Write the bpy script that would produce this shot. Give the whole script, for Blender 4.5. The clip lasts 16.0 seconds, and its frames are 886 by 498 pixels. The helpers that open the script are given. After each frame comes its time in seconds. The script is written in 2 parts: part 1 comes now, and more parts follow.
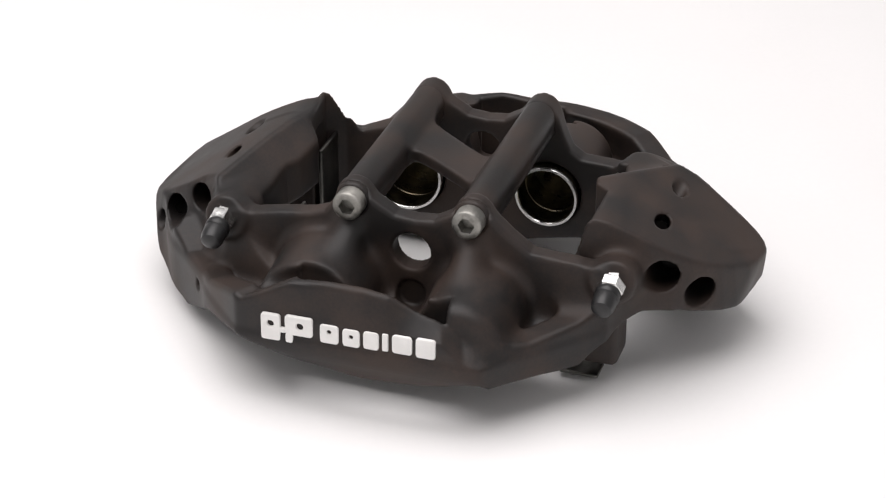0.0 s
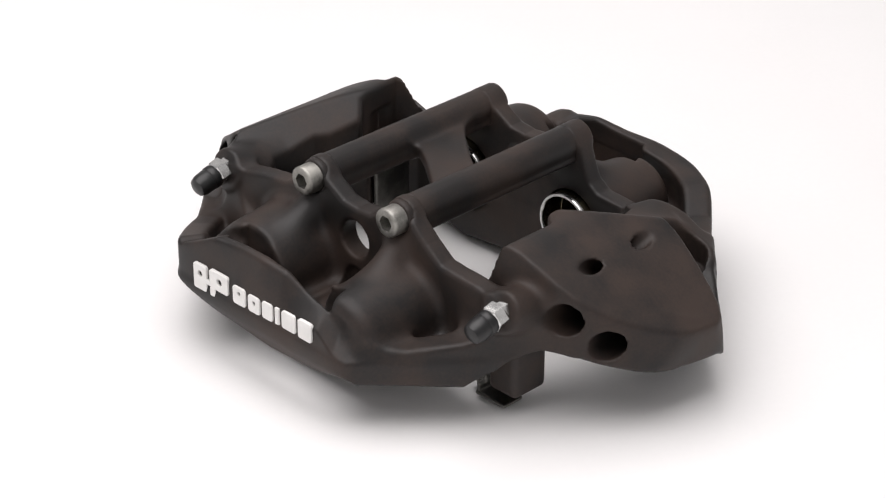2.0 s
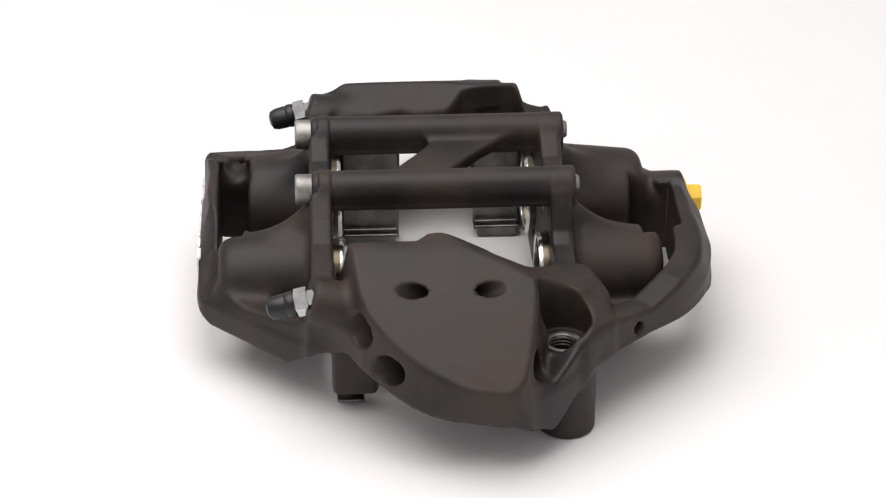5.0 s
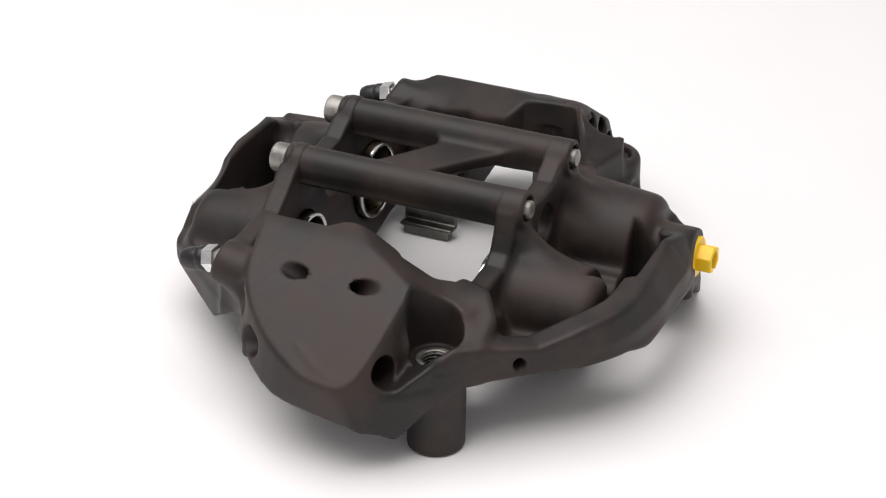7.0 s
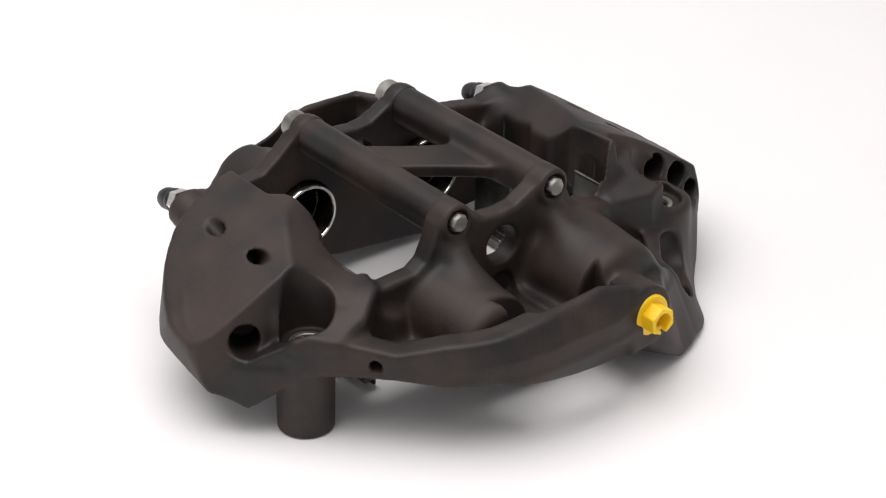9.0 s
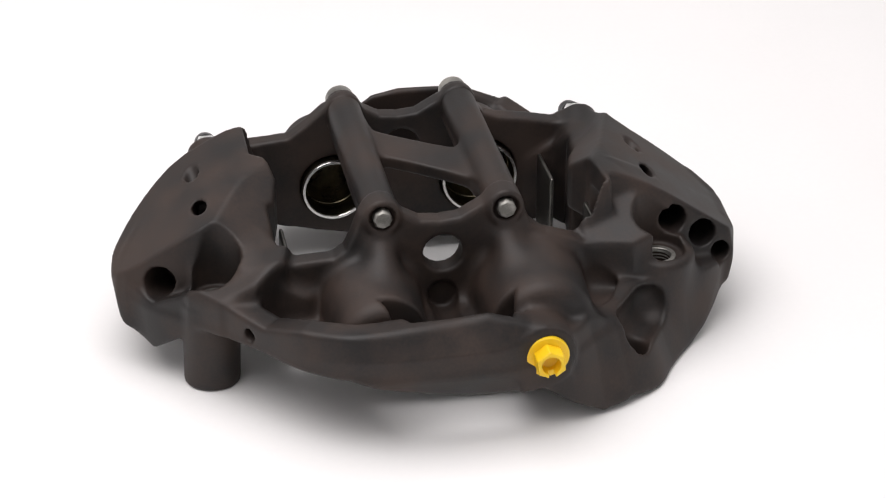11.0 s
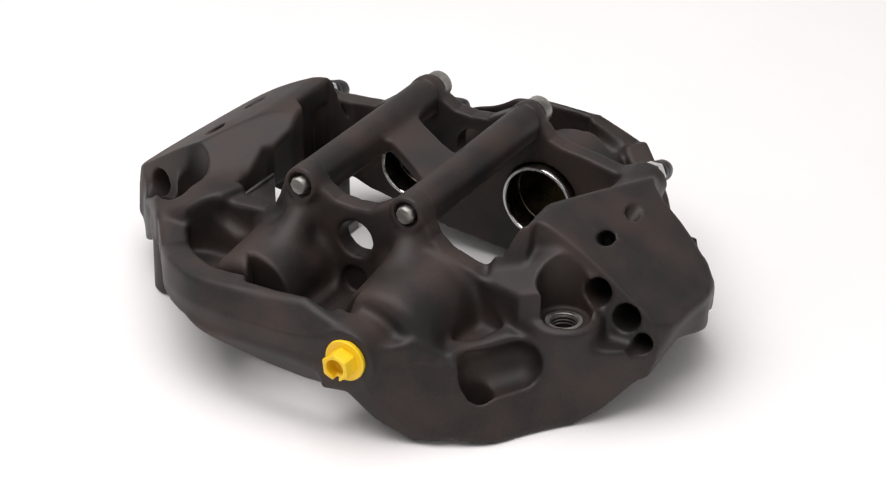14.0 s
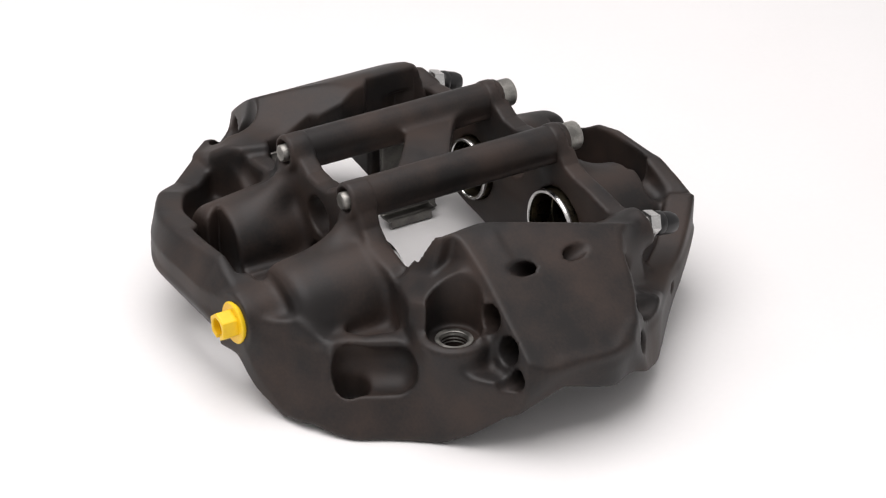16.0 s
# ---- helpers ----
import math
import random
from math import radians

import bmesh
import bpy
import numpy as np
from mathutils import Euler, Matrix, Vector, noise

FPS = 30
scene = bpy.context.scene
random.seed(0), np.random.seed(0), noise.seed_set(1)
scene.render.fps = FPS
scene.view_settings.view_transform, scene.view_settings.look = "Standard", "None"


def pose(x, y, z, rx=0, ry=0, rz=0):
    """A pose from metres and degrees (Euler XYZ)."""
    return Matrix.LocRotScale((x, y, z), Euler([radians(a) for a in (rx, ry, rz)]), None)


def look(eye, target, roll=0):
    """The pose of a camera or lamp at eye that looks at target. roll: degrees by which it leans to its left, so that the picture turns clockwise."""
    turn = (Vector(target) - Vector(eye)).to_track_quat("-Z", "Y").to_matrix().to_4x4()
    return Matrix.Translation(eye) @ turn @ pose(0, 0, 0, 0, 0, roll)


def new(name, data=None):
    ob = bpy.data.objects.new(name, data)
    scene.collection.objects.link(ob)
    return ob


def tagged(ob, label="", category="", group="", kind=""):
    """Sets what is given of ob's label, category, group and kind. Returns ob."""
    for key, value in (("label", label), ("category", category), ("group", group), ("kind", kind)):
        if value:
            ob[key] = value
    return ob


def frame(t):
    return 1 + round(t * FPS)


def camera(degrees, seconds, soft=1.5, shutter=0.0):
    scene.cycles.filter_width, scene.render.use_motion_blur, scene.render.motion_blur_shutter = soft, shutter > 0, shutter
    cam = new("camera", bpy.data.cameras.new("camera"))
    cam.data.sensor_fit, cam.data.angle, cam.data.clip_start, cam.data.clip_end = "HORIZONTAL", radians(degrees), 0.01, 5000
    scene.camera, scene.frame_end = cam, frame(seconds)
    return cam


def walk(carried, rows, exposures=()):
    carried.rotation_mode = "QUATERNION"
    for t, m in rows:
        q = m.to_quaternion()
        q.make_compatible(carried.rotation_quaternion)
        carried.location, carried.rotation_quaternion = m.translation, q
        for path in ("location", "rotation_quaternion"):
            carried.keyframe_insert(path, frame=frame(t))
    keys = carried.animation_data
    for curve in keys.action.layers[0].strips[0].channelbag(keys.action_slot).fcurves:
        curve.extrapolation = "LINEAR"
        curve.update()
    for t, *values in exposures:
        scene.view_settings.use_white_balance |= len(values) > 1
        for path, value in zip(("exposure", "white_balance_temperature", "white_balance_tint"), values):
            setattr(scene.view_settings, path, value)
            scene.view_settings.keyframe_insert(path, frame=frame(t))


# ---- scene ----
# ---- camera ----
cam = camera(21.3, 16.0, soft=1.2)
EYE = Vector((0.0, -0.9623, 0.5632))
AHEAD = Vector((0.00316, 0.87342, -0.48696))
walk(cam, [(0.0, look(EYE, EYE + AHEAD, 0.26)), (16.0, look(EYE, EYE + AHEAD, 0.26))])

# ---- light: a white photo tent with a soft box overhead ----
world = bpy.data.worlds.new("tent_light")
scene.world = world
world.use_nodes = True
world.node_tree.nodes["Background"].inputs["Color"].default_value = (1.0, 0.968, 0.972, 1)
world.node_tree.nodes["Background"].inputs["Strength"].default_value = 0.49


def softbox(name, eye, target, size, size_y, power):
    lamp = bpy.data.lights.new(name, "AREA")
    lamp.shape, lamp.size, lamp.size_y, lamp.energy = "RECTANGLE", size, size_y, power
    lamp.color = (1.0, 0.958, 0.96)
    ob = new(name, lamp)
    ob.matrix_world = look(eye, target)
    return ob


softbox("softbox_overhead", (-0.25, -0.1, 1.2), (0, 0, 0), 1.4, 1.3, 18.6)
scene.view_settings.exposure = 0.0


# ---- materials ----
def material(name, color, rough, metal=0.0):
    m = bpy.data.materials.new(name)
    m.use_nodes = True
    b = m.node_tree.nodes["Principled BSDF"]
    b.inputs["Base Color"].default_value = (*color, 1)
    b.inputs["Roughness"].default_value = rough
    b.inputs["Metallic"].default_value = metal
    return m


def mottle(m, dark, light, scale, fine, bump=0.1, rough=(0.4, 0.6), detail=4.0):
    """Two scales of tone, roughness that follows them, and a fine relief."""
    t = m.node_tree
    b = t.nodes["Principled BSDF"]
    co = t.nodes.new("ShaderNodeTexCoord")
    n1, n2 = t.nodes.new("ShaderNodeTexNoise"), t.nodes.new("ShaderNodeTexNoise")
    for n, s in ((n1, scale), (n2, fine)):
        n.inputs["Scale"].default_value = s
        n.inputs["Detail"].default_value = detail
        t.links.new(co.outputs["Object"], n.inputs["Vector"])
    mix = t.nodes.new("ShaderNodeMath")
    mix.operation = "MULTIPLY_ADD"
    mix.inputs[1].default_value = 0.25
    t.links.new(n2.outputs["Fac"], mix.inputs[0])
    t.links.new(n1.outputs["Fac"], mix.inputs[2])
    ramp = t.nodes.new("ShaderNodeValToRGB")
    ramp.color_ramp.elements[0].position, ramp.color_ramp.elements[0].color = 0.50, (*dark, 1)
    ramp.color_ramp.elements[1].position, ramp.color_ramp.elements[1].color = 0.78, (*light, 1)
    t.links.new(mix.outputs[0], ramp.inputs["Fac"])
    t.links.new(ramp.outputs["Color"], b.inputs["Base Color"])
    mr = t.nodes.new("ShaderNodeMapRange")
    mr.inputs["From Min"].default_value, mr.inputs["From Max"].default_value = 0.4, 0.85
    mr.inputs["To Min"].default_value, mr.inputs["To Max"].default_value = rough
    t.links.new(mix.outputs[0], mr.inputs["Value"])
    t.links.new(mr.outputs["Result"], b.inputs["Roughness"])
    bp = t.nodes.new("ShaderNodeBump")
    bp.inputs["Strength"].default_value, bp.inputs["Distance"].default_value = bump, 0.0003
    t.links.new(n2.outputs["Fac"], bp.inputs["Height"])
    t.links.new(bp.outputs["Normal"], b.inputs["Normal"])
    return m


ANODISED = mottle(material("hard_anodised_alloy", (0.04, 0.036, 0.034), 0.5), (0.0104, 0.0087, 0.0083), (0.036, 0.0234, 0.0183), 34, 700, 0.14, (0.44, 0.62))
ANODISED.node_tree.nodes["Principled BSDF"].inputs["Specular IOR Level"].default_value = 0.38
STEEL = mottle(material("zinc_plated_steel", (0.3, 0.3, 0.28), 0.45, 1.0), (0.21, 0.205, 0.19), (0.42, 0.41, 0.38), 150, 1500, 0.3, (0.42, 0.6))
BRIGHT = mottle(material("bright_steel", (0.75, 0.75, 0.74), 0.2, 1.0), (0.68, 0.68, 0.67), (0.82, 0.82, 0.8), 200, 1500, 0.05, (0.12, 0.28))
BORE = mottle(material("piston_bore_metal", (0.25, 0.22, 0.16), 0.3, 1.0), (0.09, 0.08, 0.06), (0.2, 0.17, 0.11), 120, 700, 0.05, (0.22, 0.4))
RUBBER = mottle(material("black_rubber", (0.012, 0.012, 0.013), 0.45), (0.006, 0.006, 0.0065), (0.010, 0.010, 0.0105), 80, 600, 0.1, (0.32, 0.45))
YELLOW = mottle(material("yellow_plastic", (0.85, 0.55, 0.01), 0.35), (0.80, 0.50, 0.008), (0.90, 0.60, 0.015), 60, 500, 0.05, (0.3, 0.42))
WHITE = mottle(material("white_paint", (0.8, 0.79, 0.77), 0.5), (0.76, 0.75, 0.73), (0.82, 0.81, 0.79), 120, 900, 0.1, (0.45, 0.6))
SHEET = mottle(material("white_table_sheet", (0.84, 0.84, 0.84), 0.6), (0.83, 0.825, 0.82), (0.86, 0.855, 0.85), 3, 300, 0.02, (0.55, 0.65))
PLATE = mottle(material("stainless_plate", (0.2, 0.2, 0.19), 0.35, 1.0), (0.11, 0.107, 0.10), (0.19, 0.185, 0.17), 90, 900, 0.05, (0.3, 0.42))


# ---- solids: distance fields meshed on a grid, in millimetres ----
def smin(a, b, k):
    h = np.clip(0.5 + 0.5 * (b - a) / k, 0, 1)
    return b + (a - b) * h - k * h * (1 - h)


def smax(a, b, k):
    return -smin(-a, -b, k)


class Field:
    """A grid over a box, on which solids are joined and cut."""

    def __init__(self, lo, hi, step):
        self.lo, self.step = np.array(lo, np.float32), step
        n = [int(math.ceil((b - a) / step)) + 1 for a, b in zip(lo, hi)]
        ax = [np.float32(a) + np.float32(step) * np.arange(k, dtype=np.float32) for a, k in zip(lo, n)]
        self.x, self.y, self.z = ax[0][:, None, None], ax[1][None, :, None], ax[2][None, None, :]
        self.d = np.full(n, 50, np.float32)

    def add(self, d, k=3.0):
        self.d = smin(self.d, d, k)

    def cut(self, d, k=1.0):
        self.d = smax(self.d, -d, k)

    def box(self, c, half, r=1.0, rz=0.0):
        x, y, z = self.x - c[0], self.y - c[1], self.z - c[2]
        if rz:
            s, q = math.sin(radians(rz)), math.cos(radians(rz))
            x, y = q * x + s * y, q * y - s * x
        q = [abs(v) - (h - r) for v, h in zip((x, y, z), half)]
        out = np.sqrt(np.maximum(q[0], 0) ** 2 + np.maximum(q[1], 0) ** 2 + np.maximum(q[2], 0) ** 2)
        return out + np.minimum(np.maximum(np.maximum(q[0], q[1]), q[2]), 0) - r

    def rod(self, a, b, r, r2=None, flat=True, edge=1.0):
        """A rod from a to b; r2: its radius at b; flat ends or round ones."""
        a, b = np.array(a, float), np.array(b, float)
        ln = float(np.linalg.norm(b - a))
        u = (b - a) / ln
        x, y, z = self.x - a[0], self.y - a[1], self.z - a[2]
        h = x * u[0] + y * u[1] + z * u[2]
        r2 = r if r2 is None else r2
        if not flat:
            h2 = np.clip(h, 0, ln)
            return np.sqrt((x - u[0] * h2) ** 2 + (y - u[1] * h2) ** 2 + (z - u[2] * h2) ** 2) - (r + (r2 - r) * h2 / ln)
        rad = np.sqrt(np.maximum(x * x + y * y + z * z - h * h, 0))
        return smax(rad - (r + (r2 - r) * h / ln), np.maximum(-h, h - ln), edge)

    def half(self, n, p):
        """The half space below the plane through p with the outward normal n."""
        n = np.array(n, float) / np.linalg.norm(n)
        return (self.x - p[0]) * n[0] + (self.y - p[1]) * n[1] + (self.z - p[2]) * n[2]

    def poly(self, pts, plane="xy"):
        """Signed distance to a polygon in a plane of the grid."""
        u, v = {"xy": (self.x, self.y), "xz": (self.x, self.z), "yz": (self.y, self.z)}[plane]
        d, sign = None, None
        for (ax, ay), (bx, by) in zip(pts, pts[1:] + pts[:1]):
            ex, ey, wx, wy = bx - ax, by - ay, u - ax, v - ay
            t = np.clip((wx * ex + wy * ey) / (ex * ex + ey * ey), 0, 1)
            q = (wx - ex * t) ** 2 + (wy - ey * t) ** 2
            d = q if d is None else np.minimum(d, q)
            c1, c2, c3 = v >= ay, v < by, ex * wy > ey * wx
            flip = np.where((c1 & c2 & c3) | (~c1 & ~c2 & ~c3), -1.0, 1.0)
            sign = flip if sign is None else sign * flip
        return (sign * np.sqrt(d)).astype(np.float32)

    def slab(self, d2, axis, lo, hi, k=1.5):
        """A polygon's field carried along an axis from lo to hi."""
        w = {"x": self.x, "y": self.y, "z": self.z}[axis]
        return smax(d2, np.maximum(lo - w, w - hi), k)

    def mesh(self, name):
        """Surface nets: one vertex for each cell that the surface crosses."""
        d, n = self.d, self.d.shape
        ins = d < 0
        cnt = np.zeros([k - 1 for k in n], np.int8)
        for i in (0, 1):
            for j in (0, 1):
                for k in (0, 1):
                    cnt += ins[i:n[0] - 1 + i, j:n[1] - 1 + j, k:n[2] - 1 + k]
        cells = np.argwhere((cnt > 0) & (cnt < 8))
        index = np.full(cnt.shape, -1, np.int32)
        index[cells[:, 0], cells[:, 1], cells[:, 2]] = np.arange(len(cells))
        total, hits = np.zeros((len(cells), 3)), np.zeros(len(cells))
        corners = [(i, j, k) for i in (0, 1) for j in (0, 1) for k in (0, 1)]
        for a in corners:
            for b in corners:
                if sum(b) - sum(a) == 1 and sum(abs(p - q) for p, q in zip(a, b)) == 1:
                    da = d[cells[:, 0] + a[0], cells[:, 1] + a[1], cells[:, 2] + a[2]]
                    db = d[cells[:, 0] + b[0], cells[:, 1] + b[1], cells[:, 2] + b[2]]
                    m = (da < 0) != (db < 0)
                    t = np.where(m, da / np.where(m, da - db, 1), 0)
                    for q in range(3):
                        total[:, q] += np.where(m, a[q] + t * (b[q] - a[q]), 0)
                    hits += m
        co = (cells + total / hits[:, None]) * self.step + self.lo
        faces = []
        for axis in range(3):
            o1, o2 = [(1, 2), (2, 0), (0, 1)][axis]
            s0, s1 = [slice(None)] * 3, [slice(None)] * 3
            s0[axis], s1[axis] = slice(0, n[axis] - 1), slice(1, n[axis])
            a, b = ins[tuple(s0)], ins[tuple(s1)]
            e = np.argwhere(a != b)
            e = e[(e[:, o1] > 0) & (e[:, o2] > 0) & (e[:, o1] < n[o1] - 1) & (e[:, o2] < n[o2] - 1)]
            out = a[e[:, 0], e[:, 1], e[:, 2]]
            ring = []
            for p, q in ((0, 0), (1, 0), (1, 1), (0, 1)):
                c = e.copy()
                c[:, o1] -= 1 - p
                c[:, o2] -= 1 - q
                ring.append(index[c[:, 0], c[:, 1], c[:, 2]])
            quad = np.stack(ring, 1)
            faces.append(np.where(out[:, None], quad, quad[:, ::-1]))
        faces = np.concatenate(faces)
        me = bpy.data.meshes.new(name)
        me.vertices.add(len(co))
        me.vertices.foreach_set("co", to_metres(co).astype(np.float32).ravel())
        me.loops.add(faces.size)
        me.loops.foreach_set("vertex_index", faces.astype(np.int32).ravel())
        me.polygons.add(len(faces))
        me.polygons.foreach_set("loop_start", np.arange(0, faces.size, 4, dtype=np.int32))
        me.update(calc_edges=True)
        me.validate()
        me.shade_smooth()
        return me


OFFSET = np.array((8.0, 0.0, -10.0))  # from the caliper's own axes to the turntable's axis and top


def to_metres(co):
    return (np.asarray(co, float) + OFFSET) / 1000


def part(name, data, mat, parent, label=""):
    """Links a bmesh in millimetres, or a finished mesh, as one part of a thing."""
    if isinstance(data, bmesh.types.BMesh):
        me = bpy.data.meshes.new(name)
        for v in data.verts:
            v.co = to_metres(v.co)
        data.to_mesh(me)
        data.free()
    else:
        me = data
    me.materials.append(mat)
    ob = new(name, me)
    ob.parent = parent
    if label:
        ob["label"] = label
    return ob


def lathe(profile, base, axis, seg=40, smooth=True):
    """A turned solid: (radius, height) from base along axis."""
    bm = bmesh.new()
    m = Matrix.Translation(base) @ Vector(axis).to_track_quat("Z", "Y").to_matrix().to_4x4()
    rings = []
    for r, h in profile:
        if r < 1e-6:
            rings.append([bm.verts.new(m @ Vector((0, 0, h)))])
        else:
            rings.append([bm.verts.new(m @ Vector((r * math.cos(2 * math.pi * i / seg), r * math.sin(2 * math.pi * i / seg), h))) for i in range(seg)])
    for a, b in zip(rings, rings[1:]):
        for i in range(seg):
            j = (i + 1) % seg
            if len(a) == 1 and len(b) > 1:
                bm.faces.new((a[0], b[j], b[i]))
            elif len(b) == 1 and len(a) > 1:
                bm.faces.new((a[i], a[j], b[0]))
            elif len(a) > 1:
                bm.faces.new((a[i], a[j], b[j], b[i]))
    for f in bm.faces:
        f.smooth = smooth
    bmesh.ops.recalc_face_normals(bm, faces=bm.faces)
    if smooth:
        for e in bm.edges:
            if len(e.link_faces) == 2 and e.calc_face_angle(0) > 0.7:
                e.smooth = False
    return bm


# ---- the table ----
def table_sheet():
    bm = bmesh.new()
    rows = [(-2.5, 0.0), (1.4, 0.0)] + [(1.4 + 0.6 * math.sin(a), 0.6 - 0.6 * math.cos(a)) for a in [i * math.pi / 24 for i in range(1, 13)]] + [(2.0, 2.4)]
    left = [bm.verts.new((-2.5, y, z)) for y, z in rows]
    right = [bm.verts.new((2.5, y, z)) for y, z in rows]
    for i in range(len(rows) - 1):
        bm.faces.new((left[i], right[i], right[i + 1], left[i + 1]))
    for f in bm.faces:
        f.smooth = True
    me = bpy.data.meshes.new("ground")
    bm.to_mesh(me)
    me.materials.append(SHEET)
    return tagged(new("ground", me), "seamless white photo table sweeping up behind", "photo table", kind="structure")


table_sheet()

# ---- the caliper ----
caliper = new("brake_caliper")
caliper.empty_display_size = 0.05
tagged(caliper, "dark hard-anodised four-piston brake caliper standing on a white table", "brake caliper")

STEP = 1.0
BOLT_X, BOLT_Z = (-27.9, 26.9), 88.0
BORES = ((-38.0, 49.0, 18.4), (32.8, 49.0, 15.4))


# the rail round the caliper: x, y of its outer edge, the heights of its lower and upper edge, and how far its face leans in above a height
RAIL_REAR = ((137.6, 13.9, 34, 54.2, 46, 0), (137, 27, 32.9, 50.5, 46, 0), (128.3, 42.8, 23.5, 47.2, 46, 0), (107.5, 60, 42, 60.5, 46, 0), (83.6, 89.6, 43.8, 56, 46, 0), (70, 106.1, 43.2, 61.7, 50, 0.1), (51.1, 118.5, 43.3, 63, 52, 0.3), (27.6, 123.8, 37.2, 65.1, 54, 0.6), (7.9, 123, 32.7, 65.5, 54, 0.7), (-10.2, 123.4, 30.7, 67, 54, 0.7))
RAIL_LEFT = ((-33.3, 117.8, 30.9, 60.4, 56, 0.4), (-47.1, 117.1, 20.6, 53, 30, 0.2), (-61.5, 111.2, 11.6, 53.8, 16, 0.3), (-77.1, 105.9, 13.2, 47.5, 12, 0.4), (-91.9, 95, 10.2, 47.5, 12, 0.4), (-100.7, 79.8, 10.2, 49.5, 12, 0.4), (-113.4, 63.8, 10.2, 47.5, 14, 0.3), (-123, 56, 16, 45.2, 20, 0.1), (-134.1, 42.7, 28, 42.5, 46, 0), (-140.5, 20, 39, 51.4, 46, 0))
RAIL_FRONT = ((-145.9, -4, 33, 50, 46, 0), (-135.5, -18.5, 32, 55, 46, 0), (-124.7, -41.6, 20.4, 55.1, 46, 0), (-109.8, -55.4, 18.5, 46.6, 46, 0), (-95.2, -71.6, 27.5, 47.6, 46, 0), (-87.6, -83.6, 35.8, 51, 46, 0), (-65.1, -107.1, 41.9, 61.6, 46, 0), (-61.8, -108.4, 40.8, 60.4, 46, 0), (-41.1, -108.4, 34, 70.5, 46, 0.1), (-23.6, -108.4, 30.7, 72, 55, 0.25))
RAIL_RIGHT = ((-8.9, -108.4, 26.6, 72, 55, 0.22), (5.2, -108.4, 27.7, 70, 55, 0.35), (18.1, -108.4, 28.7, 65, 55, 0.9), (30.1, -108.4, 31.4, 58.5, 54, 1.2), (40.1, -108.4, 35.1, 54.3, 46, 1.3), (46.3, -106.8, 35.8, 51.7, 44, 1), (49.4, -103.2, 32.8, 50.9, 44, 0.6), (64, -87.6, 32.4, 49, 46, 0.2), (80.2, -69.3, 30.8, 52.1, 46, 0), (91.2, -54.1, 42.5, 57.4, 46, 0), (101.7, -43.6, 47.9, 60.8, 46, 0), (108.8, -33.3, 46.5, 59.7, 46, 0), (118.9, -15.5, 39.5, 60.7, 46, 0), (129.2, 0, 35.6, 59.3, 46, 0))
RAIL = RAIL_REAR + RAIL_LEFT + RAIL_FRONT + RAIL_RIGHT


def eased(pts, turns=2):
    """A closed polygon with its corners cut back to a curve."""
    for _ in range(turns):
        pts = [(a[0] + (b[0] - a[0]) * t, a[1] + (b[1] - a[1]) * t) for a, b in zip(pts, pts[1:] + pts[:1]) for t in (0.22, 0.78)]
    return pts


def rail_heights(f):
    """The rail's numbers all round, carried inwards."""
    around = sorted((math.atan2(p[1], p[0]), *p[2:]) for p in RAIL)
    ang = np.array([q[0] for q in around])
    here = np.arctan2(f.y, f.x)[:, :, 0]
    return [np.interp(here, ang, np.array([q[i] for q in around]), period=2 * math.pi).astype(np.float32)[:, :, None] for i in (1, 2, 3, 4)]


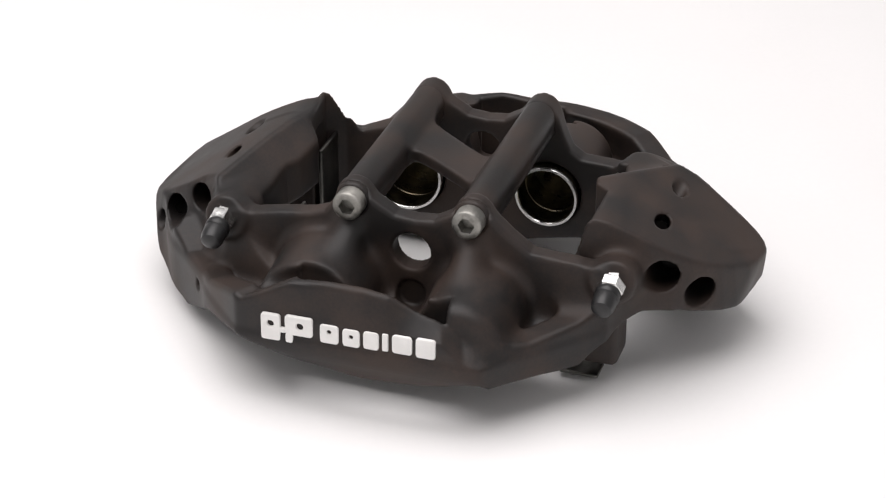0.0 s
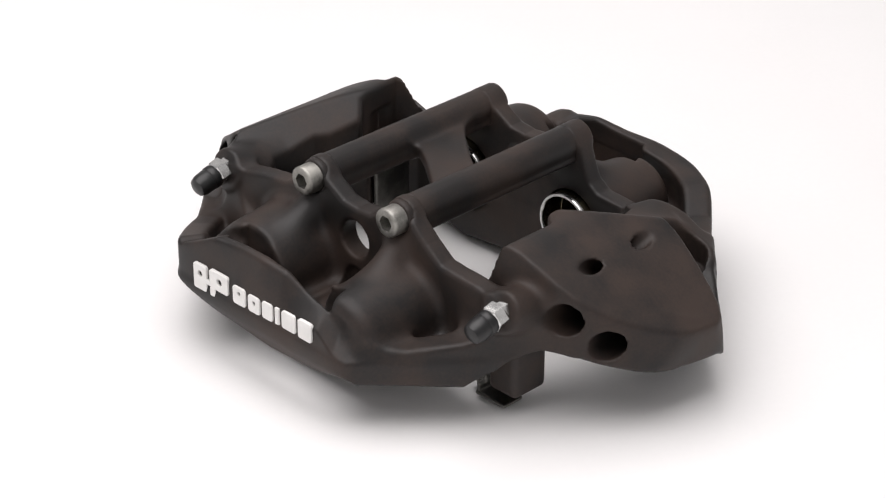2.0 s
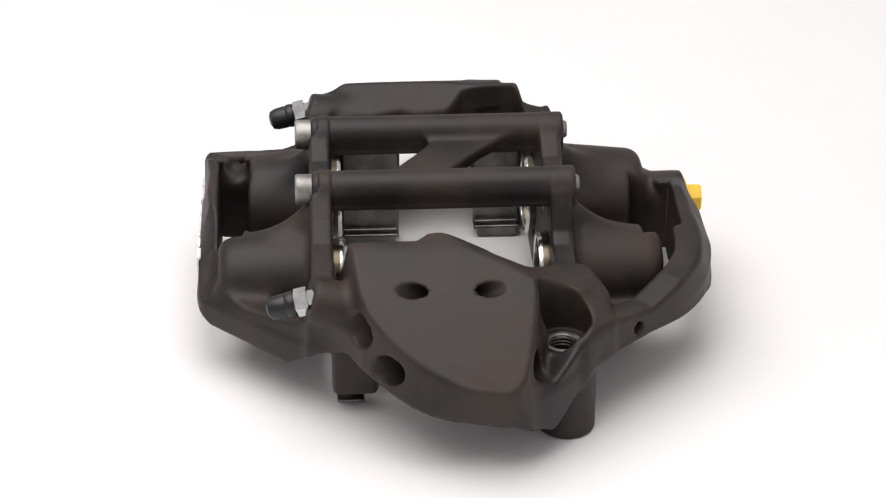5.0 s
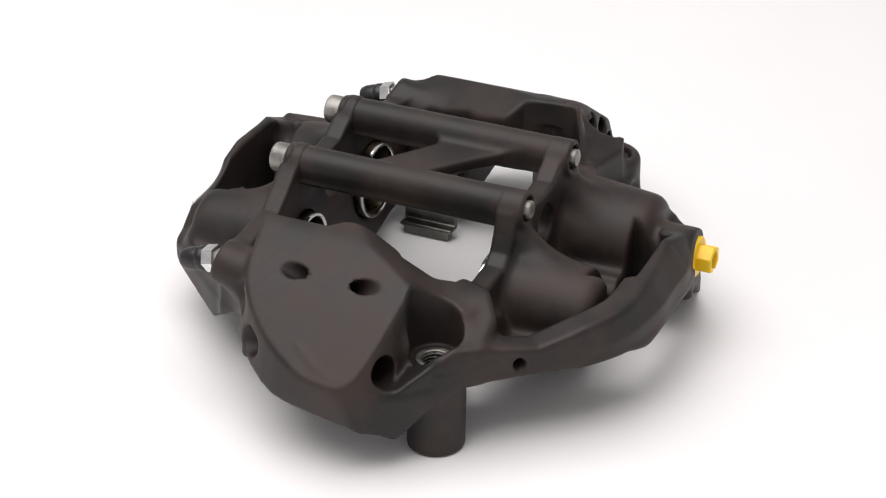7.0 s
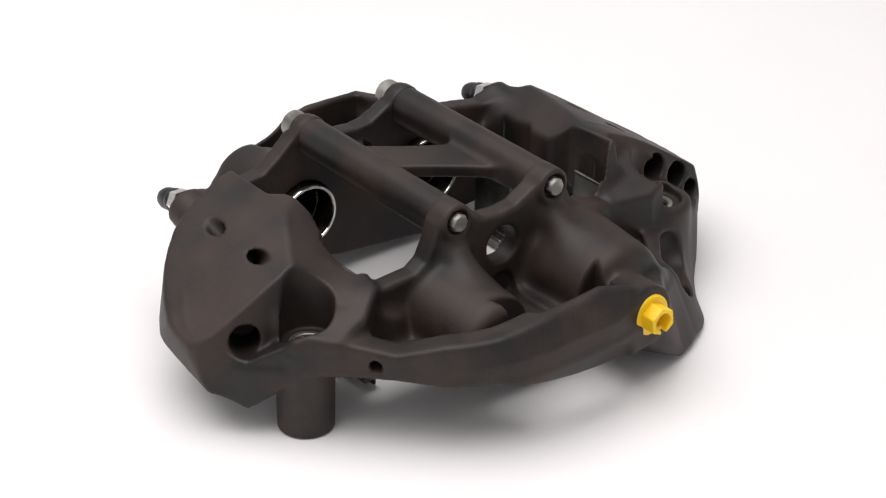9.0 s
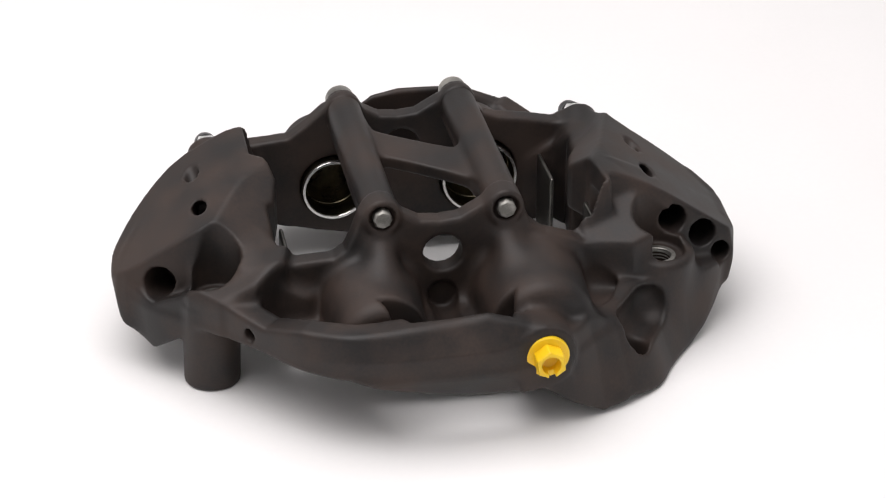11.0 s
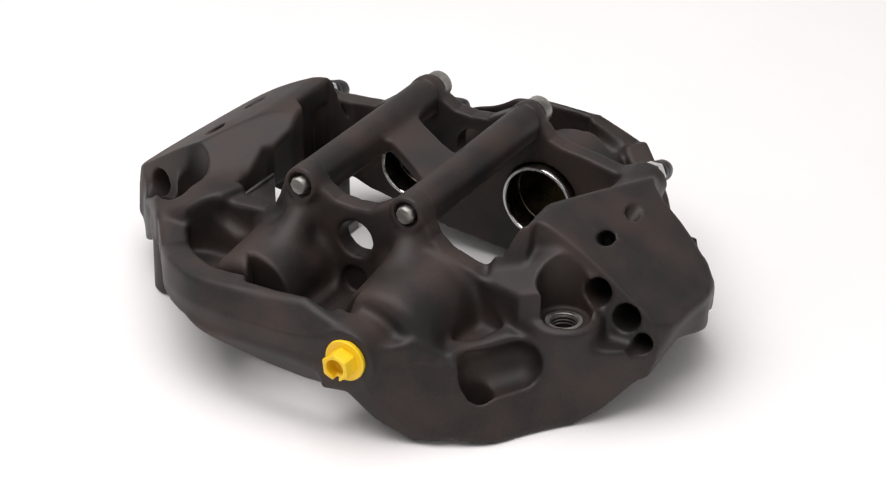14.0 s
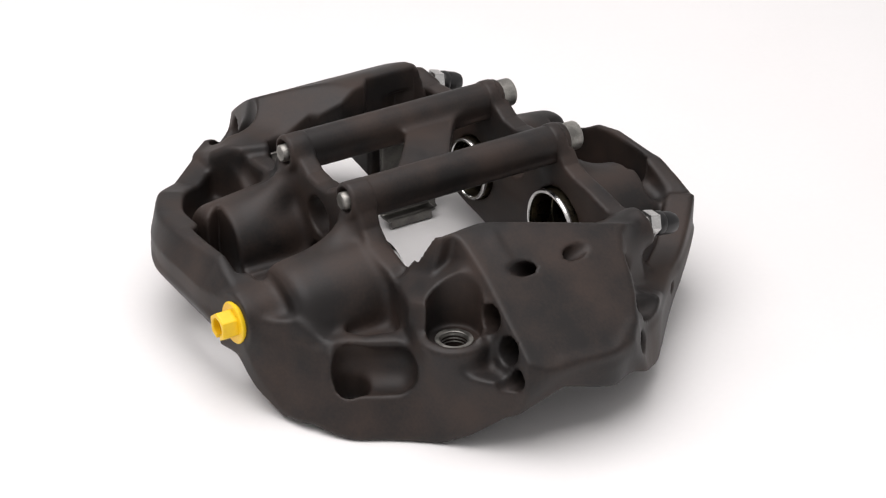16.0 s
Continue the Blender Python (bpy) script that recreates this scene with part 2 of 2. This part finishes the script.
def caliper_body():
    f = Field((-150, -132, -4), (147, 132, 101), STEP)
    x, y, z = f.x, f.y, f.z
    outline = f.poly(eased([p[:2] for p in RAIL], 3))
    low, high, base, lean = rail_heights(f)
    deep = np.clip(-outline / 42, 0, 1)
    inner = np.interp(x[:, 0, 0], (-80, -60, -38, 13, 30, 60, 80), (24, 20, 14, 19.5, 23.5, 29, 32)).astype(np.float32)[:, None, None]
    under = low * (1 - deep) + inner * deep
    outline = outline + lean * np.maximum(z - base, 0)
    # floor and rail
    hollow = f.slab(f.poly([(-84, -52), (-84, 52), (84, 52), (84, -52)]), "z", -9, 120)
    f.add(smax(f.slab(outline, "z", 0, 43, 2), -hollow, 1), 4)
    rail = smax(outline, -(outline + 13), 2)
    f.add(smax(smax(rail, z - high, 2.5), -hollow, 2), 4)
    middle = [(-36, 87), (-31, 92), (-22, 92), (-15, 88), (-8, 84), (1, 83), (10, 84), (17, 88), (24, 92), (32, 92)]
    rear = [(-88, 14), (-88, 62), (-70, 63), (-60, 68), (-46, 72), (-40, 78)] + middle + [(36.5, 88.5), (39.5, 80), (43, 72.5), (48, 69), (64, 68), (88, 67), (88, 14)]
    front = [(-88, 14), (-88, 72), (-74, 74), (-62, 76.5), (-48, 78.5), (-41, 81)] + middle + [(37, 89), (45, 82), (54, 75.5), (76, 74), (88, 72), (88, 14)]
    for s in (-1, 1):
        f.add(f.slab(f.poly(rear if s > 0 else front, "xz"), "y", *((48, 58) if s > 0 else (-58, -48)), k=2), 9)
        for bx, bz, r in BORES:
            f.add(f.rod((bx, s * 49, bz - 1), (bx, s * 99, bz - 3), r + 7.5, r + 4.5, edge=8), 5)
        for bx in BOLT_X:
            f.add(f.rod((bx, s * 52, 78), (bx + (2 if bx > 0 else -4), s * 80, 54), 6.2, 7.5, flat=False), 6)
            f.add(f.rod((bx, s * 46.5, BOLT_Z), (bx, s * (60 if s > 0 else 54.5), BOLT_Z), 8.6 if s < 0 else 8.2, edge=1.5), 2.5)
    # end blocks, wider towards their foot, with a broad facet down to the opening
    right = f.poly(eased([(84, -41), (109, -37), (122, -27), (133, -13), (142, 5), (145, 20), (140, 29), (128, 33), (112, 36), (98, 38), (90, 56), (56, 56), (60, -42)], 1))
    left = f.poly(eased([(-60, 43), (-99, 42), (-104, 62), (-126, 60), (-147.5, 21), (-148, -6), (-140, -19), (-123, -29), (-104, -34), (-93, -50), (-58, -53)], 1))
    for poly, s, draft in ((right, 1, 0.18), (left, -1, 0.3)):
        top = smax(f.half((0.3938 * s, 0, 0.919), (80 * s, 0, 89.3)), f.half((0.562 * s, 0, 0.827), (103 * s, 0, 79.8 if s > 0 else 78.6)), 3)
        block = smax(poly + draft * top, top, 1.5)
        end = f.half((0.95, -0.1, -0.2), (145, 9, 60)) if s > 0 else f.half((-0.95, 0, -0.31), (-147.5, 0, 59))
        block = smax(block, end, 2.5)
        block = smax(block, z - 88.5, 2)
        if s < 0:
            block = smax(block, smin(f.half((-0.1, 0.97, 0.2), (-122, 38, 57)), -80 - x, 2), 1.5)
            block = smax(block, f.half((0.511, -0.287, 0.81), (-82, 9, 88)), 1.5)
        else:
            block = smax(block, f.half((-0.33, 0.41, 0.85), (79, 6, 88.5)), 1.5)
        f.add(smax(block, 12 - z, 1), 4)
    # lands round the mounting threads
    land = f.slab(f.poly([(66, 46), (70, 60), (84, 70), (100, 70), (112, 58), (108, 34), (84, 28)]), "z", 30, 72, 3)
    f.add(smax(land, f.half((0.42, 0.25, 0.87), (86, 50, 71)), 3), 4)
    wedge = f.slab(f.poly([(-66, 20), (-66, 57), (-86, 63), (-104, 58), (-113, 44), (-104, 20)]), "z", 24, 90, 2)
    wedge = smax(wedge, smax(f.half((0.151, 0.413, 0.898), (-77, 24, 82.5)), f.half((-0.3938, 0, 0.919), (-80, 0, 88.5)), 2), 2)
    f.add(smax(wedge, f.half((-0.5, 0.2, 0.84), (-100, 40, 74)), 2), 3)
    f.add(f.rod((-101, 49.3, 14), (-101, 49.3, 55), 17, edge=4), 5)
    # bleed nipple bosses
    f.add(f.rod((91, -36, 62), (91.5, -58.5, 68.5), 11, 9.5, edge=2), 5)
    f.add(f.rod((-89, -34, 64), (-88.8, -58.5, 70), 11, 9.5, edge=2), 5)
    # inlet boss
    f.add(f.rod((-33.5, 100, 47.5), (-33.5, 118.4, 47.5), 13, edge=1), 4)
    # the open middle, scalloped at its ends
    f.cut(f.slab(f.poly([(-60, -47.5), (-74, -45), (-79, -36), (-76, -14), (-72, -7), (-68.5, 8), (-70, 11), (-75, 16), (-77.5, 41), (-69, 47.5), (60, 47.5), (71, 45), (72.5, 21), (69, 18), (66.5, 6), (70, -8), (76, -13), (76, -40), (66, -47.5)]), "z", -10, 130), 2)
    f.cut(f.rod((-67, 30, -10), (-67, 30, 76), 12, edge=3), 1.5)
    f.cut(f.rod((67, -31, -10), (67, -31, 76), 12, edge=3), 1.5)
    # under side and the right end face
    f.cut(z - under, 2)
    f.d = smax(f.d, f.half((0.95, -0.1, -0.2), (145.3, 9, 60)), 2)
    # bevels under the front and rear faces
    f.d = smax(f.d, f.half((0, -0.85, -0.53), (0, -108.4, 36.5)), 1.5)
    f.d = smax(f.d, smin(f.half((0, 0.85, -0.53), (0, 123.2, 42)), x + 22, 4), 1.5)
    # the slot in which the brake disc runs
    f.cut(f.rod((0, -14, -150), (0, 21, -150), 218.6), 1.5)
    # mounting leg and the lower lug
    f.add(smax(f.rod((103, 50.5, 10), (102, 50, 50), 12.5, 13), -hollow, 1), 2)
    f.add(f.box((84, -40, 33), (8.5, 10, 12.5), 3), 3)
    for s in (-1, 1):
        for bx, bz, r in BORES:
            f.cut(f.rod((bx, s * 40, bz), (bx, s * 78, bz), r + 0.6), 0.6)
        for bx in BOLT_X:
            f.cut(f.rod((bx, s * (57 if s > 0 else 53.5), BOLT_Z), (bx, s * 76, BOLT_Z), 7.4 if s < 0 else 5.6), 0.6)
        f.cut(f.rod((-0.3, s * 40, 67.5), (-0.3, s * 72, 67), 8.8), 0.8)
        f.cut(f.rod((0, s * 56, 46), (0, s * 96, 46), 6.8), 1)
    # pockets behind the rails
    f.cut(f.slab(f.poly([(34, 91), (23, 109.5), (-20, 110), (-25, 92)]), "z", -10, 90), 2)
    f.cut(f.slab(f.poly([(28, -89), (29, -99), (-6, -100), (-36, -100), (-40, -86)]), "z", -10, 90), 2)
    f.cut(f.rod((-92, 74, 39), (-81, 86, 37), 10.5, 10.5, flat=False), 2)
    f.cut(f.rod((-91, 78, 54), (-82, 90, 52), 11, 11, flat=False), 4)
    f.cut(f.rod((-76, 89, 2), (-81, 86, 44), 4.5, 10), 1.5)
    # grooves between the cylinder ends and the rails
    for p, q, r in (((-52, -93, 62), (-28, -93, 67), 5),):
        f.cut(f.rod(p, q, r, flat=False), 5)
    # spot faces over the mounting threads
    f.cut(f.rod((99.5, 48.5, 49.5), (99.5, 48.5, 95), 11.8), 1)
    f.cut(f.rod((-101, 49.3, 51), (-101, 49.3, 95), 12), 1)
    f.cut(f.rod((99.5, 48.5, -5), (99.5, 48.5, 60), 6), 0.5)
    f.cut(f.rod((-101, 49.3, -5), (-101, 49.3, 60), 6), 0.5)
    # drillings
    for p, n, r, ln in (((102.3, -15.2, 78), (0.2, -0.8, 0.55), 3.7, 18), ((102.4, 16.8, 78), (0.2, 0.8, 0.55), 3.7, 18),
                        ((-103.8, 17.9, 78), (-0.2, 0.8, 0.55), 3.7, 18), ((-103.8, -12, 78), (-0.2, -0.8, 0.55), 3.7, 18),
                        ((108.3, -39, 63.5), (0.05, -0.98, 0.12), 7.2, 30), ((122.5, -24, 52.5), (0.2, -0.95, 0.0), 6.6, 26),
                        ((124.2, 37.5, 53.4), (0.5, 0.84, 0.15), 6.8, 24), ((-110.7, 37, 62.7), (0, 1, 0.06), 6.4, 30),
                        ((-125.2, 36.5, 54), (0, 1, 0.02), 6.3, 24), ((-134, 34, 44.6), (0, 1, 0), 4.4, 14),
                        ((-109.5, -36, 64.5), (0, -0.98, 0.1), 6.4, 26), ((-124.5, -31, 54), (0, -0.98, 0.1), 6.4, 24), ((-133.5, -23, 44), (-0.7, -0.7, -0.2), 4.5, 12),
                        ((-97, -68, 39), (-0.6, -0.8, 0), 2.6, 20), ((90, 84, 48.5), (0.6, 0.7, -0.3), 2.8, 12)):
        v, q = Vector(n).normalized(), Vector(p)
        f.cut(f.rod(q - v * ln, q + v * 13, r), 0.8)
    return part("body", f.mesh("body"), ANODISED, caliper)


caliper_body()


def bridge():
    f = Field((-40, -60, 72), (42, 60, 101), 1.0)
    for bx in BOLT_X:
        f.add(f.rod((bx, -57, BOLT_Z), (bx, 57, BOLT_Z), 8.0), 1)
        f.add(f.box((bx, 0, 84.5), (7.6, 56, 3.8), 0.8), 1)
        f.add(f.box((bx, 0, 81.4), (8.1, 56, 0.9), 0.5), 0.5)
    brace = f.slab(f.poly(eased([(-28, 44), (-28, -7), (-21, -2.5), (-13, -4), (16, -25), (21, -33), (27, -43), (27, 5), (20, 1.5), (13, 3), (-17, 27), (-22, 36)], 1)), "z", 82, 88.3, 1.5)
    f.add(brace, 4)
    return part("bridge", f.mesh("bridge"), ANODISED, caliper)


bridge()


def cap_screw(bx):
    c = (bx, -53.5, BOLT_Z)
    bolt = part("bolt", lathe([(0, -3), (6.8, -3), (6.8, 1), (6.8, 9.6), (6.6, 10.3), (6.0, 10.8), (4.2, 10.8), (4.2, 5), (0, 4)], c, (0, -1, 0)), STEEL, caliper, "grey steel socket-head bridge bolt")
    part("bolt_socket", lathe([(5.2, 10.4), (5.1, 10.84), (3.8, 10.84), (3.6, 6), (0, 6)], c, (0, -1, 0), 6, False), STEEL, bolt)
    part("bolt_end", lathe([(0, 0), (4.3, 0), (4.3, 3.6), (3.6, 4.4), (0, 4.4)], (bx, 57.5, BOLT_Z), (0, 1, 0), 8), STEEL, bolt)


for bx in BOLT_X:
    cap_screw(bx)


def bleed_nipple(base, axis):
    n = part("bleed_nipple", lathe([(0, -8), (4.2, -8), (4.2, 0), (5.9, 0.3), (6.1, 0.9), (6.1, 5.6), (5.2, 6.4), (0, 6.4)], base, axis, 6, False), BRIGHT, caliper, "bright hexagonal bleed nipple")
    part("dust_cap", lathe([(0, 5.6), (5.0, 5.6), (5.6, 6.6), (5.7, 9), (5.2, 9.8), (5.4, 10.6), (5.2, 15), (4.4, 17.4), (2.6, 18.4), (0, 18.6)], base, axis, 24), RUBBER, n, "black rubber dust cap")


bleed_nipple((91.5, -59, 69), (-0.03, -0.95, -0.25))
bleed_nipple((-88.8, -59, 70.5), (0.02, -0.95, -0.25))

for s in (-1, 1):
    for bx, bz, r in BORES:
        p = part("piston", lathe([(r - 1.2, 0), (r, 0.4), (r, 30), (0, 30), (0, 29), (r - 1.6, 29), (r - 1.6, 14), (r - 2.0, 13.6), (r - 2.0, 12.6), (r - 1.6, 12.2), (r - 1.6, 0.8), (r - 1.2, 0)], (bx, s * 44, bz), (0, s, 0), 56), BORE, caliper, "hollow metal piston")
        part("piston_rim", lathe([(r - 1.6, 0), (r - 1.3, -0.5), (r - 0.2, -0.5), (r + 0.1, 0), (r + 0.1, 1.2), (r - 1.6, 1.2), (r - 1.6, 0)], (bx, s * 43.9, bz), (0, s, 0), 56), BRIGHT, p)

plug = part("inlet_plug", lathe([(0, 0), (9.2, 0), (9.6, 0.6), (9.6, 2.2), (9.1, 2.7), (0, 2.7)], (-33.5, 117.7, 47.5), (0, 1, 0), 32), YELLOW, caliper, "yellow plastic inlet plug")
f = Field((-44, 117, 37), (-23, 131, 58), 0.4)
hexagon = [(-33.5 + 6.8 * math.cos(a), 47.5 + 6.8 * math.sin(a)) for a in [math.pi * i / 3 + 0.4 for i in range(6)]]
f.add(f.slab(f.poly(hexagon, "xz"), "y", 119.7, 127.8, 0.6), 0.1)
f.cut(f.rod((-33.5, 121.5, 47.5), (-33.5, 134, 47.5), 4.1), 0.3)
f.cut(f.box((-34, 127.5, 42.5), (1.5, 3.5, 4), 0.4), 0.3)
part("plug_hexagon", f.mesh("plug_hexagon"), YELLOW, plug)


def rounded_bar(x0, x1, z0, z1, y, depth, r, slot=None):
    """A raised bar with round corners on the front plate; slot: an opening from its lower edge."""
    f = Field((x0 - 2, y - depth - 1.5, z0 - 2), (x1 + 2, y + 2, z1 + 2), 0.4)
    f.add(f.box(((x0 + x1) / 2, y - depth / 2 + 0.5, (z0 + z1) / 2), ((x1 - x0) / 2, depth / 2 + 0.5, (z1 - z0) / 2), 0.3), 0.1)
    edge = f.poly([(x0, z0), (x1, z0), (x1, z1), (x0, z1)], "xz")
    inner = f.poly([(x0 + r, z0 + r), (x1 - r, z0 + r), (x1 - r, z1 - r), (x0 + r, z1 - r)], "xz")
    f.d = smax(f.d, np.where(inner > 0, inner - r, edge), 0.3)
    if slot:
        f.cut(f.box((slot[0], y, slot[2]), (slot[1], 6, slot[3]), min(slot[1], slot[3]) * 0.9), 0.3)
    return f.mesh("emblem_bar")


for x0, x1, z0, z1, slot in ((-51.5, -42.4, 42.0, 55.6, (-46.9, 1.5, 50.8, 1.5)), (-40.4, -27.4, 46.6, 56.2, (-33.4, 1.6, 51.4, 1.6)), (-42.8, -40.0, 47.0, 49.6, None), (-40.2, -36.6, 42.0, 47.6, None),
                         (-24.3, -15.6, 45.6, 54.8, (-20.0, 1.0, 51.4, 1.0)), (-14.0, -6.0, 45.8, 54.4, (-10.0, 1.0, 50.8, 1.0)), (-4.6, 2.6, 46.2, 54.9, None),
                         (4.0, 6.8, 46.6, 55.2, None), (8.4, 17.6, 46.6, 55.6, None), (19.0, 28.0, 46.4, 56.0, None)):
    part("emblem_bar", rounded_bar(x0, x1, z0, z1, -108.4, 0.9, 1.9, slot), WHITE, caliper, "white raised emblem bar")

# steel abutment plates at the ends of the opening, with a lip turned in below
for px, y0, y1, z1 in ((-67, -43, -15, 60), (-73.5, 22, 45, 67), (67, -43, -15, 60), (67, 22, 46, 67)):
    sx = 1 if px > 0 else -1
    f = Field((px - 18, y0 - 6, 6), (px + 22, y1 + 3, 76), 0.8)
    f.add(f.box((px, (y0 + y1) / 2, (z1 + 15) / 2), (1.0, (y1 - y0) / 2, (z1 - 15) / 2), 0.4), 0.5)
    f.add(f.box((px - sx * 3.0, (y0 + y1) / 2, 15.5), (4.2, (y1 - y0) / 2, 0.9), 0.4), 0.5)
    f.add(f.box((px - sx * 6.2, (y0 + y1) / 2, 12.8), (0.9, (y1 - y0) / 2 - 2, 2.4), 0.4), 0.5)
    if px > 0 and y0 < 0:
        f.add(f.box((px, -41, 15), (1.0, 6, 2.8), 0.4), 0.5)
        f.add(f.box((px + 8, -42, 12.8), (9, 6, 0.8), 0.4), 0.5)
    part("abutment_plate", f.mesh("abutment_plate"), PLATE, caliper, "thin steel pad abutment plate")

# threaded inserts at the bottom of the spot faces
for x0, y0, z0 in ((99.5, 48.5, 49.5), (-101, 49.3, 51)):
    part("threaded_insert", lathe([(8.4, 0.2), (8.2, 1.2), (6.4, 1.2), (6.0, 0.8), (6.2, 0.2), (5.8, -0.6), (6.2, -1.4), (5.8, -2.2), (6.2, -3.0), (5.8, -3.8), (6.2, -4.6), (5.8, -12)], (x0, y0, z0 - 0.6), (0, 0, 1), 40), STEEL, caliper, "grey steel threaded insert")


def motions():
    """The turntable carries the caliper round."""
    walk(caliper, [(0.5 * i, pose(0, 0, 0, 0, 0, -18.24 - 6.8582 * i)) for i in range(33)])


motions()
